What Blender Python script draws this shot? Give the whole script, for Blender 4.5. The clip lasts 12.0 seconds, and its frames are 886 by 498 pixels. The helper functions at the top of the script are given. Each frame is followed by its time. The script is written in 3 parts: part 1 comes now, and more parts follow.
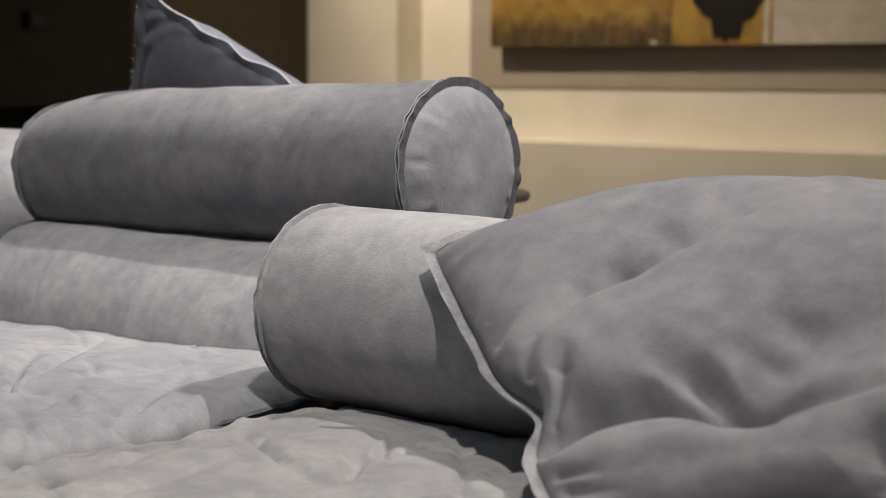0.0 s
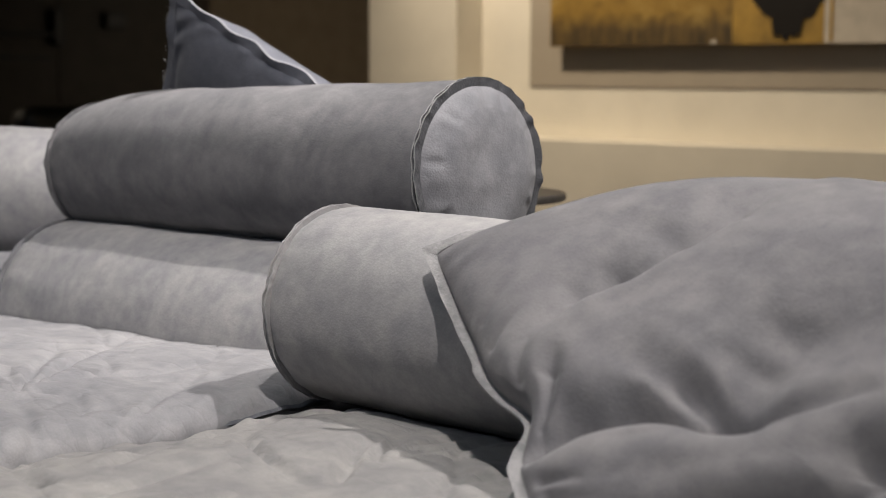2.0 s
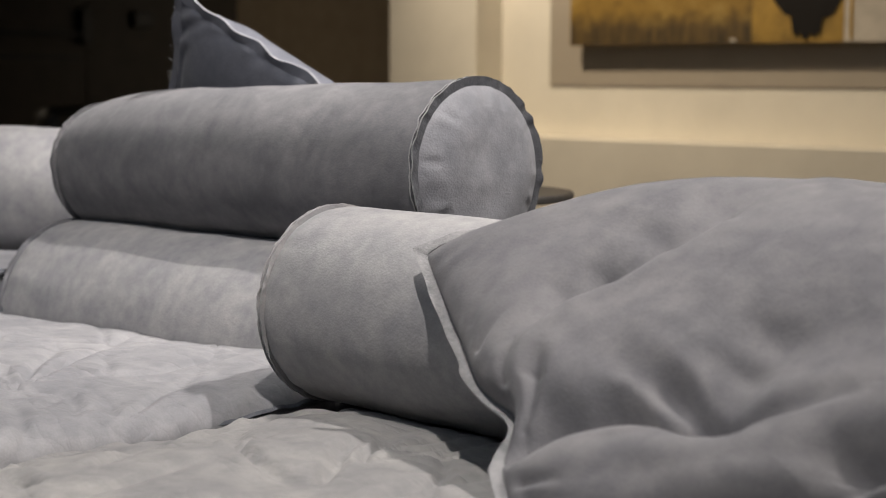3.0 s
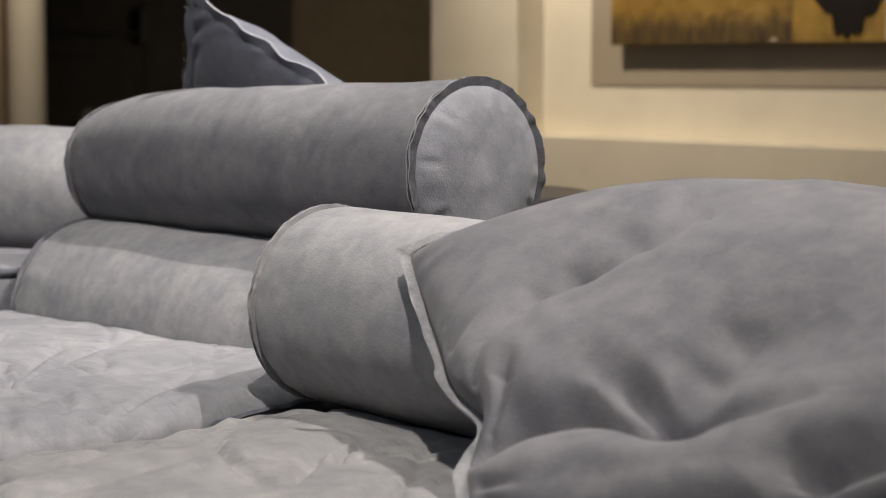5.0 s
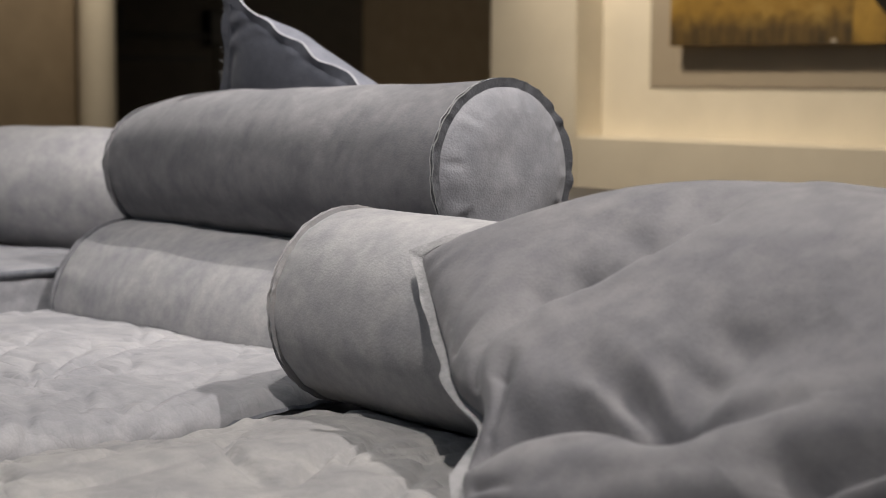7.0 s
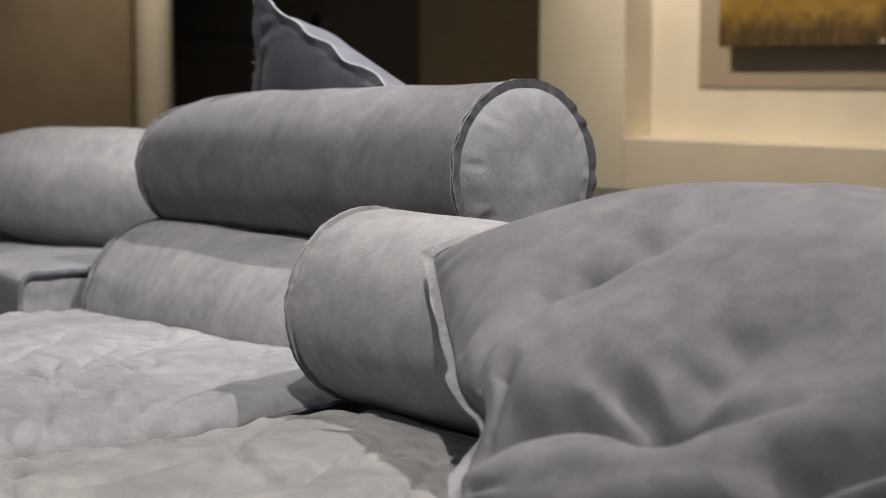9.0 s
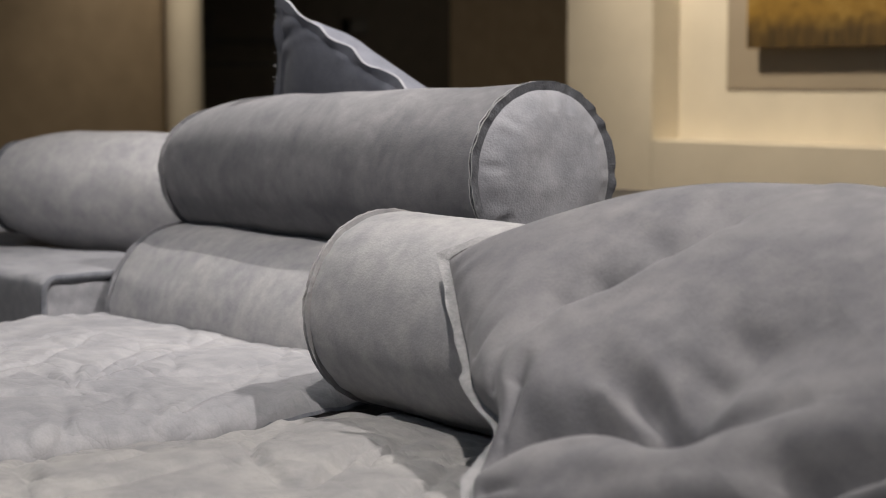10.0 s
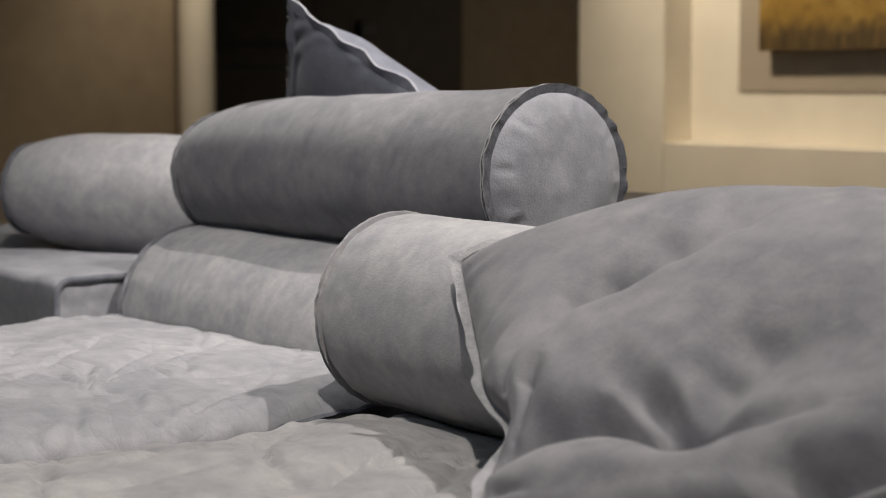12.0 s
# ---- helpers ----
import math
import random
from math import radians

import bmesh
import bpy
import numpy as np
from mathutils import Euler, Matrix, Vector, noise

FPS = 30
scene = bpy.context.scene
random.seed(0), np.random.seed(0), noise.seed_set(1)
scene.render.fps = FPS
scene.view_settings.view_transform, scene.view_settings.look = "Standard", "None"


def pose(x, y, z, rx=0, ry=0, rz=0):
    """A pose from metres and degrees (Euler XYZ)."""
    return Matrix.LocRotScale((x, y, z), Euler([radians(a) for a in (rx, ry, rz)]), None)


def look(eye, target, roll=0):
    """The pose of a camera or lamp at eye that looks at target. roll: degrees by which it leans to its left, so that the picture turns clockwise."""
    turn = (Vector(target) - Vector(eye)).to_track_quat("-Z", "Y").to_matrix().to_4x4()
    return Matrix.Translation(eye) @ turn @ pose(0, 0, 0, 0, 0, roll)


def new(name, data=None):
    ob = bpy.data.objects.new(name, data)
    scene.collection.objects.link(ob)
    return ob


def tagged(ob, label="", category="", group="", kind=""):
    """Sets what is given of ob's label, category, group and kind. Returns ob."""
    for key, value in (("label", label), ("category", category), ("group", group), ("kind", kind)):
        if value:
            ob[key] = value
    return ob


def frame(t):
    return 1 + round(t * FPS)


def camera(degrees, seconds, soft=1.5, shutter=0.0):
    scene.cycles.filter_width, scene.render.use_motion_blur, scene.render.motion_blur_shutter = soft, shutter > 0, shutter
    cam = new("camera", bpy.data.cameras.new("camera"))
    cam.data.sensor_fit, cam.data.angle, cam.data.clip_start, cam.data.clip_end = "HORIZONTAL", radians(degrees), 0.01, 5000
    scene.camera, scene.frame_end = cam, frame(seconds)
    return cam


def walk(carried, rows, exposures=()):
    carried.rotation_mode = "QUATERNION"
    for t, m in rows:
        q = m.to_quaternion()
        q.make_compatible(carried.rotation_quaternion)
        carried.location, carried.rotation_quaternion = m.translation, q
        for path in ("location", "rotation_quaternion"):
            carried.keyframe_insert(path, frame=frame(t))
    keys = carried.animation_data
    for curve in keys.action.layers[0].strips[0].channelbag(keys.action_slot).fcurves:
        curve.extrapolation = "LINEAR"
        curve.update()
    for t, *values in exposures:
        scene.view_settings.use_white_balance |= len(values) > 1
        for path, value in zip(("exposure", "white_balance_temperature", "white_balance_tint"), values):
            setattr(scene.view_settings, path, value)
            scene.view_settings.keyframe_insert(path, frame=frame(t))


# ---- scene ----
cam = camera(30.0, 12.0, soft=1.0)
PATH = [
    (0, (1.7703, -1.5997, 0.9002), (0.4521, -0.1094, 0.6969), 0.33),
    (0.5, (1.7861, -1.5794, 0.9), (0.4512, -0.104, 0.6967), 0.22),
    (1, (1.803, -1.5593, 0.9007), (0.4536, -0.0973, 0.6964), 0.22),
    (1.5, (1.8187, -1.5412, 0.9015), (0.4536, -0.0939, 0.6971), 0.30),
    (2, (1.832, -1.5189, 0.9016), (0.444, -0.0935, 0.6971), 0.30),
    (2.5, (1.845, -1.4981, 0.9012), (0.4402, -0.0893, 0.6965), 0.25),
    (3, (1.8646, -1.4797, 0.9029), (0.4512, -0.0798, 0.6968), 0.24),
    (5, (1.9272, -1.4026, 0.9043), (0.4641, -0.0549, 0.6973), 0.23),
    (5.5, (1.9389, -1.385, 0.9036), (0.4577, -0.057, 0.6976), 0.23),
    (6, (1.9541, -1.3682, 0.9043), (0.4579, -0.0569, 0.6991), 0.22),
    (6.5, (1.9656, -1.3551, 0.9047), (0.4562, -0.0592, 0.6992), 0.25),
    (7, (1.9755, -1.3401, 0.904), (0.4536, -0.0588, 0.6987), 0.21),
    (9, (2.0165, -1.2934, 0.9043), (0.4491, -0.068, 0.6999), 0.15),
    (9.5, (2.0262, -1.2852, 0.9038), (0.4482, -0.0732, 0.7011), 0.03),
    (10, (2.0315, -1.2778, 0.903), (0.4401, -0.0832, 0.7026), -0.14),
    (10.5, (2.0354, -1.2798, 0.9032), (0.4405, -0.0893, 0.7054), -0.14),
    (11, (2.035, -1.2802, 0.9032), (0.439, -0.091, 0.7065), -0.15),
    (11.5, (2.0322, -1.2785, 0.9023), (0.4337, -0.0926, 0.7059), -0.16),
    (12, (2.0357, -1.281, 0.9036), (0.4356, -0.0974, 0.706), -0.13),
]
walk(cam, [(t, look(eye, target, roll)) for t, eye, target, roll in PATH])
# a long lens: the far wall is softly out of focus
cam.data.dof.use_dof = True
cam.data.dof.focus_distance = 2.4
cam.data.dof.aperture_fstop = 4.8

# ---- light ----
world = bpy.data.worlds.new("world")
world.use_nodes = True
world.node_tree.nodes["Background"].inputs[0].default_value = (0.55, 0.6, 0.7, 1)
world.node_tree.nodes["Background"].inputs[1].default_value = 0.02
scene.world = world
scene.view_settings.exposure = 0.0


def spot(name, eye, target, watts, degrees, radius, colour, blend=0.6):
    d = bpy.data.lights.new(name, "SPOT")
    d.energy, d.spot_size, d.spot_blend, d.shadow_soft_size, d.color = watts, radians(degrees), blend, radius, colour
    ob = new(name, d)
    ob.matrix_world = look(eye, target)
    return ob


def area(name, eye, target, watts, sx, sy, colour):
    d = bpy.data.lights.new(name, "AREA")
    d.energy, d.shape, d.size, d.size_y, d.color = watts, "RECTANGLE", sx, sy, colour
    ob = new(name, d)
    ob.matrix_world = look(eye, target)
    return ob


KEY = (1.0, 0.945, 0.91)
COOL_FILL = (0.74, 0.85, 1.0)
WARM = (1.0, 0.84, 0.635)
spot("sofa_spot", (1.25, -0.9, 3.3), (-0.3, -0.05, 0.5), 335, 74, 0.03, KEY, 0.95)
spot("sofa_spot", (1.3, 1.1, 3.3), (-0.5, 0.0, 0.5), 400, 82, 0.025, KEY, 0.9)
spot("sofa_spot", (-0.55, 1.4, 3.3), (-0.85, 0.45, 0.75), 400, 38, 0.02, KEY, 0.9)
# Two unseen area lamps added as soft cool fill over the sofa.
area("soft_fill_light", (0.2, 0.2, 3.5), (0.2, 0.2, 0.0), 10, 3.0, 3.0, COOL_FILL)
area("soft_fill_light", (1.0, -3.2, 3.5), (0.6, -1.6, 0.0), 46, 3.0, 2.0, COOL_FILL)
spot("wall_washer", (-3.8, 3.3, 3.4), (-2.9, 4.75, 0.95), 400, 100, 0.03, WARM, 1.0)
# Second, unseen washer added to brighten the recess reveal and the parapet.
spot("wall_washer", (0.6, 3.0, 3.4), (-0.2, 4.75, 0.8), 105, 110, 0.06, WARM, 0.9)
# Unseen lamps added to light the column and lift the dark hall.
spot("column_spot", (-12.5, 6.7, 3.4), (-14.2, 7.4, 0.8), 130, 110, 0.06, WARM, 1.0)
area("hall_fill_light", (-17.0, 19.0, 3.5), (-20.5, 20.5, 0.0), 115, 4.0, 12.0, WARM)
area("hall_fill_light", (-10.5, 2.0, 3.5), (-12.5, 2.0, 0.0), 110, 2.0, 6.0, WARM)


# ---- materials ----
def material(name):
    m = bpy.data.materials.new(name)
    m.use_nodes = True
    nt = m.node_tree
    return m, nt, nt.nodes["Principled BSDF"]


def node(nt, kind, **values):
    n = nt.nodes.new(kind)
    for k, v in values.items():
        n.inputs[k].default_value = v
    return n


def ramp(nt, source, stops):
    r = nt.nodes.new("ShaderNodeValToRGB")
    while len(r.color_ramp.elements) < len(stops):
        r.color_ramp.elements.new(0.5)
    for e, (p, c) in zip(r.color_ramp.elements, stops):
        e.position, e.color = p, (*c, 1)
    nt.links.new(source, r.inputs[0])
    return r.outputs[0]


def mix(nt, kind, fac, a, b):
    n = nt.nodes.new("ShaderNodeMix")
    n.data_type, n.blend_type = "RGBA", kind
    for value, slot in ((fac, 0), (a, 6), (b, 7)):
        if isinstance(value, bpy.types.NodeSocket):
            nt.links.new(value, n.inputs[slot])
        else:
            n.inputs[slot].default_value = value
    return n.outputs[2]


def nubuck(name, light, dark, cloud=7.0, grain=0.12, rough=0.82, wrinkle=0.0):
    """Brushed leather: pale and dark clouds where the nap lies differently, a pebbled grain, faint scuffs."""
    m, nt, b = material(name)
    co = nt.nodes.new("ShaderNodeTexCoord").outputs["Object"]
    n1 = node(nt, "ShaderNodeTexNoise", Scale=cloud, Detail=5.0, Roughness=0.6, Distortion=0.7)
    n2 = node(nt, "ShaderNodeTexNoise", Scale=cloud * 5, Detail=4.0, Roughness=0.6)
    n3 = node(nt, "ShaderNodeTexNoise", Scale=420.0, Detail=2.0)
    v = node(nt, "ShaderNodeTexVoronoi", Scale=290.0, Randomness=1.0)
    for n in (n1, n2, n3, v):
        nt.links.new(co, n.inputs["Vector"])
    c1 = ramp(nt, n1.outputs[0], [(0.31, dark), (0.69, light)])
    c2 = ramp(nt, n2.outputs[0], [(0.35, (0.86, 0.86, 0.87)), (0.65, (1.08, 1.07, 1.06))])
    c3 = ramp(nt, v.outputs["Distance"], [(0.0, (1.0, 1.0, 1.0)), (0.8, (0.90, 0.90, 0.90))])
    col = mix(nt, "MULTIPLY", 1.0, mix(nt, "MULTIPLY", 1.0, c1, c2), c3)
    nt.links.new(col, b.inputs["Base Color"])
    b.inputs["Roughness"].default_value = rough
    b.inputs["Specular IOR Level"].default_value = 0.25
    b.inputs["Sheen Weight"].default_value = 0.12
    b.inputs["Sheen Roughness"].default_value = 0.5
    bump = node(nt, "ShaderNodeBump", Strength=grain, Distance=0.0015)
    add = nt.nodes.new("ShaderNodeMath")
    add.operation = "MULTIPLY_ADD"
    add.inputs[1].default_value = -1.6
    nt.links.new(v.outputs["Distance"], add.inputs[0])
    nt.links.new(n3.outputs[0], add.inputs[2])
    nt.links.new(add.outputs[0], bump.inputs["Height"])
    last = bump
    soft = node(nt, "ShaderNodeBump", Strength=0.25, Distance=0.004)
    nt.links.new(n2.outputs[0], soft.inputs["Height"])
    nt.links.new(bump.outputs[0], soft.inputs["Normal"])
    last = soft
    for scale, far in ((4.5, 0.008), (8.5, 0.005), (17.0, 0.0022)) if wrinkle else ():
        w = node(nt, "ShaderNodeTexNoise", Scale=scale, Detail=1.0, Roughness=0.4, Distortion=0.7)
        long = node(nt, "ShaderNodeMapping", Scale=(0.6, 1.5, 1.0), Rotation=(0.0, 0.0, 0.5 * scale))
        nt.links.new(co, long.inputs[0])
        nt.links.new(long.outputs[0], w.inputs["Vector"])
        off = nt.nodes.new("ShaderNodeMath")
        off.operation = "SUBTRACT"
        off.inputs[1].default_value = 0.5
        nt.links.new(w.outputs[0], off.inputs[0])
        fold = nt.nodes.new("ShaderNodeMath")
        fold.operation = "ABSOLUTE"
        nt.links.new(off.outputs[0], fold.inputs[0])
        line = ramp(nt, fold.outputs[0], [(0.0, (0, 0, 0)), (0.03, (0.5, 0.5, 0.5)), (0.14, (1, 1, 1))])
        wb = node(nt, "ShaderNodeBump", Strength=wrinkle, Distance=far)
        nt.links.new(line, wb.inputs["Height"])
        nt.links.new(last.outputs[0], wb.inputs["Normal"])
        last = wb
    nt.links.new(last.outputs[0], b.inputs["Normal"])
    return m


def paint(name, colour, rough=0.7, scale=3.0, spread=0.06, bump=0.05):
    m, nt, b = material(name)
    co = nt.nodes.new("ShaderNodeTexCoord").outputs["Object"]
    n1 = node(nt, "ShaderNodeTexNoise", Scale=scale, Detail=6.0, Roughness=0.6)
    n2 = node(nt, "ShaderNodeTexNoise", Scale=90.0, Detail=3.0)
    nt.links.new(co, n1.inputs["Vector"])
    nt.links.new(co, n2.inputs["Vector"])
    lo, hi = [c * (1 - spread) for c in colour], [min(1, c * (1 + spread)) for c in colour]
    nt.links.new(ramp(nt, n1.outputs[0], [(0.3, lo), (0.7, hi)]), b.inputs["Base Color"])
    b.inputs["Roughness"].default_value = rough
    bp = node(nt, "ShaderNodeBump", Strength=bump, Distance=0.003)
    nt.links.new(n2.outputs[0], bp.inputs["Height"])
    nt.links.new(bp.outputs[0], b.inputs["Normal"])
    return m


M_BOLSTER = nubuck("grey_nubuck", (0.385, 0.373, 0.365), (0.27, 0.267, 0.275))
# Brightened copy of the bolster grey, standing for spotlight; also the cushion's pale rim.
M_LIT_PALE = nubuck("lit_pale_nubuck", (0.46, 0.447, 0.44), (0.315, 0.311, 0.323))
# Darkened copy of the bolster grey; the upper bolster's shade is in its colour.
M_SHADED = nubuck("shaded_grey_nubuck", (0.20, 0.195, 0.199), (0.11, 0.11, 0.118))
# Seam leather coloured near black, for the shade on the upper bolster's right flange.
M_SHADE_EDGE = nubuck("shaded_leather_edge", (0.085, 0.087, 0.095), (0.04, 0.041, 0.047), cloud=30.0, grain=0.3)
M_CAP = nubuck("grey_grained_leather", (0.26, 0.259, 0.273), (0.185, 0.186, 0.20), grain=0.22, rough=0.6)
M_SEAT = nubuck("pale_grey_nubuck", (0.28, 0.275, 0.28), (0.20, 0.199, 0.21), cloud=6.0, wrinkle=0.27)
M_SEAT_WARM = nubuck("warm_grey_nubuck", (0.285, 0.275, 0.262), (0.195, 0.19, 0.19), cloud=8.0, wrinkle=0.27)
M_PILLOW = nubuck("mid_grey_nubuck", (0.19, 0.183, 0.184), (0.13, 0.127, 0.134), cloud=6.0, wrinkle=0.0)
# Dark blue tint stands for the cool shade on the small cushion's face.
M_BLUE = nubuck("shade_blue_nubuck", (0.135, 0.14, 0.165), (0.09, 0.095, 0.115))
M_EDGE = nubuck("raw_leather_edge", (0.16, 0.165, 0.18), (0.09, 0.095, 0.11), cloud=40.0, rough=0.8)
M_MID_EDGE = nubuck("mid_grey_leather_edge", (0.31, 0.302, 0.30), (0.2, 0.196, 0.2), cloud=30.0, rough=0.8)
M_RAW = nubuck("raw_hide_rim", (0.42, 0.415, 0.41), (0.30, 0.30, 0.30), cloud=40.0)
M_WALL = paint("cream_plaster", (0.74, 0.69, 0.59))
M_BROWN = paint("brown_plaster", (0.30, 0.24, 0.17), spread=0.12)
M_DARK = paint("dark_brown_panel", (0.05, 0.039, 0.028), rough=0.55, spread=0.2)
M_BLACK = paint("black_metal", (0.012, 0.012, 0.013), rough=0.45)
M_FLOOR = paint("dark_floor", (0.10, 0.085, 0.07), rough=0.5, spread=0.2)
M_CEIL = paint("ceiling_paint", (0.45, 0.42, 0.37))
M_PLINTH = paint("dark_plinth", (0.05, 0.045, 0.04), rough=0.5)
M_PANEL = paint("taupe_panel", (0.36, 0.31, 0.245), spread=0.05)


# ---- building helpers ----
def thing(name, label, category, group="", kind="", at=(0, 0, 0)):
    ob = new(name)
    ob.location = at
    return tagged(ob, label, category, group, kind)


def mesh_of(name, verts, faces, mat, smooth=True):
    me = bpy.data.meshes.new(name)
    me.from_pydata([tuple(v) for v in verts], [], faces)
    me.materials.append(mat)
    if smooth:
        me.polygons.foreach_set("use_smooth", [True] * len(me.polygons))
    me.update()
    return me


def part(name, me, parent, label=""):
    ob = new(name, me)
    ob.parent = parent
    return tagged(ob, label)


def sheet(nu, nv, fn, loop_u=False, loop_v=False, flip=False):
    """Verts and quads of the surface fn(u, v), with u and v from 0 to 1."""
    verts, faces = [], []
    cu, cv = (nu if loop_u else nu + 1), (nv if loop_v else nv + 1)
    for i in range(cu):
        for j in range(cv):
            verts.append(fn(i / nu, j / nv))
    for i in range(nu):
        for j in range(nv):
            a, b = i * cv + j, ((i + 1) % cu) * cv + j
            c, d = ((i + 1) % cu) * cv + (j + 1) % cv, i * cv + (j + 1) % cv
            faces.append((a, d, c, b) if flip else (a, b, c, d))
    return verts, faces


def joined(*pieces):
    verts, faces = [], []
    for v, f in pieces:
        n = len(verts)
        verts += v
        faces += [tuple(i + n for i in q) for q in f]
    return verts, faces


def wob(x, y, z, s, seed=0.0):
    return noise.noise(Vector((x * s + seed * 7.3, y * s - seed * 3.1, z * s + seed)))


def box_mesh(name, lo, hi, mat, bevel=0.0, segments=2):
    bm = bmesh.new()
    bmesh.ops.create_cube(bm, size=1.0)
    for v in bm.verts:
        for k in range(3):
            v.co[k] = lo[k] if v.co[k] < 0 else hi[k]
    if bevel:
        bmesh.ops.bevel(bm, geom=list(bm.edges), offset=bevel, segments=segments, affect="EDGES", profile=0.5)
    me = bpy.data.meshes.new(name)
    bm.to_mesh(me)
    bm.free()
    me.materials.append(mat)
    return me


def structure(name, lo, hi, mat, label, category, bevel=0.0):
    return tagged(new(name, box_mesh(name, lo, hi, mat, bevel)), label, category, kind="structure")


# ---- the room ----
structure("floor", (-24, -8, -0.2), (7, 24, 0.0), M_FLOOR, "dark brown matt floor of a large showroom", "floor")
structure("ceiling", (-24, -8, 3.6), (7, 24, 3.8), M_CEIL, "plain painted showroom ceiling", "ceiling")
structure("wall_south", (-24, -8.2, 0), (7, -8.0, 3.6), M_BROWN, "plain brown wall behind the camera", "wall")
structure("wall_east", (7.0, -8, 0), (7.2, 24, 3.6), M_BROWN, "plain brown side wall", "wall")
structure("wall_back", (-24, 24.0, 0), (7, 24.2, 3.6), M_BROWN, "plain brown wall at the end of the hall", "wall")
structure("wall_west", (-22.2, 7.9, 0), (-22.0, 24, 3.6), M_BROWN, "dim brown plaster wall at the far end of the hall", "wall")
structure("wall_side", (-14.7, -8.0, 0), (-14.45, 7.35, 3.6), M_BROWN, "dim brown plaster wall beside the pale column", "wall")

# the cream wall with its recess
wall = thing("wall_north", "cream plastered wall with a wide recess for a painting", "wall", kind="structure")
NX, NZ, ND = -4.04, 0.612, 0.19
part("pier", box_mesh("pier", (-4.69, 4.6, 0.0), (NX, 5.1, 3.6), M_WALL, 0.004), wall)
part("parapet", box_mesh("parapet", (NX + 0.002, 4.603, 0.0), (7, 5.1, NZ), M_WALL, 0.003), wall)
part("recess_back", box_mesh("recess_back", (NX + 0.002, 4.6 + ND, NZ + 0.002), (7, 5.1, 2.8), M_WALL), wall)
part("lintel", box_mesh("lintel", (NX + 0.002, 4.603, 2.802), (7, 5.1, 3.598), M_WALL, 0.003), wall)

PF = 4.6 + ND - 0.008
picture = thing("painting", "abstract canvas in ochre, brown, black and white on a taupe panel", "painting", at=(-2.2, PF, 1.6))
def on_wall(name, x0, x1, z0, z1, y0, y1, mat, label="", bevel=0.0):
    return part(name, box_mesh(name, (x0 + 2.2, y0 - PF, z0 - 1.6), (x1 + 2.2, y1 - PF, z1 - 1.6), mat, bevel), picture, label)
on_wall("backing_panel", -3.70, -0.35, 0.866, 2.65, PF, PF + 0.0075, M_PANEL, "taupe panel behind the canvas", 0.002)
CF = PF - 0.075


def canvas_paint():
    """Ochre ground, browner and streaked towards the lower edge."""
    m, nt, b = material("ochre_canvas")
    tc = nt.nodes.new("ShaderNodeTexCoord").outputs["Object"]
    sep = nt.nodes.new("ShaderNodeSeparateXYZ")
    nt.links.new(tc, sep.inputs[0])
    n1 = node(nt, "ShaderNodeTexNoise", Scale=7.0, Detail=8.0, Roughness=0.7, Distortion=0.6)
    mp = node(nt, "ShaderNodeMapping", Scale=(26.0, 1.0, 3.0))
    n2 = node(nt, "ShaderNodeTexNoise", Scale=1.0, Detail=6.0, Roughness=0.75)
    nt.links.new(tc, n1.inputs["Vector"])
    nt.links.new(tc, mp.inputs[0])
    nt.links.new(mp.outputs[0], n2.inputs["Vector"])
    ground = ramp(nt, n1.outputs[0], [(0.25, (0.15, 0.085, 0.015)), (0.5, (0.27, 0.16, 0.028)), (0.78, (0.40, 0.28, 0.085))])
    streak = ramp(nt, n2.outputs[0], [(0.36, (0.03, 0.02, 0.009)), (0.56, (0.11, 0.068, 0.02)), (0.75, (0.26, 0.17, 0.05))])
    band = nt.nodes.new("ShaderNodeMapRange")
    for k, v in ((1, -0.38), (2, -0.30), (3, 1.0), (4, 0.0)):
        band.inputs[k].default_value = v
    shift = nt.nodes.new("ShaderNodeMath")
    shift.operation = "MULTIPLY_ADD"
    shift.inputs[1].default_value = 0.16
    nt.links.new(n1.outputs[0], shift.inputs[0])
    nt.links.new(sep.outputs[2], shift.inputs[2])
    nt.links.new(shift.outputs[0], band.inputs[0])
    nt.links.new(mix(nt, "MIX", band.outputs[0], ground, streak), b.inputs["Base Color"])
    b.inputs["Roughness"].default_value = 0.6
    bp = node(nt, "ShaderNodeBump", Strength=0.3, Distance=0.004)
    nt.links.new(n2.outputs[0], bp.inputs["Height"])
    nt.links.new(bp.outputs[0], b.inputs["Normal"])
    return m


M_CANVAS = canvas_paint()
M_GOLD = paint("yellow_ochre", (0.30, 0.18, 0.03), spread=0.35, scale=9.0)
M_WHITE = paint("chalky_white_paint", (0.46, 0.41, 0.34), spread=0.2, scale=6.0)
M_INK = paint("black_paint", (0.012, 0.010, 0.009), rough=0.4)
on_wall("canvas", -3.50, -2.44, 1.062, 2.45, CF, CF + 0.03, M_CANVAS, "ochre field with dark brown streaks")
on_wall("canvas", -2.438, -1.97, 1.062, 2.45, CF, CF + 0.03, M_GOLD, "yellow ochre stripe")
on_wall("canvas", -1.968, -0.55, 1.062, 2.45, CF, CF + 0.03, M_WHITE, "chalky white field")
on_wall("stretcher", -3.44, -0.61, 1.12, 2.39, CF + 0.031, PF - 0.001, M_DARK)


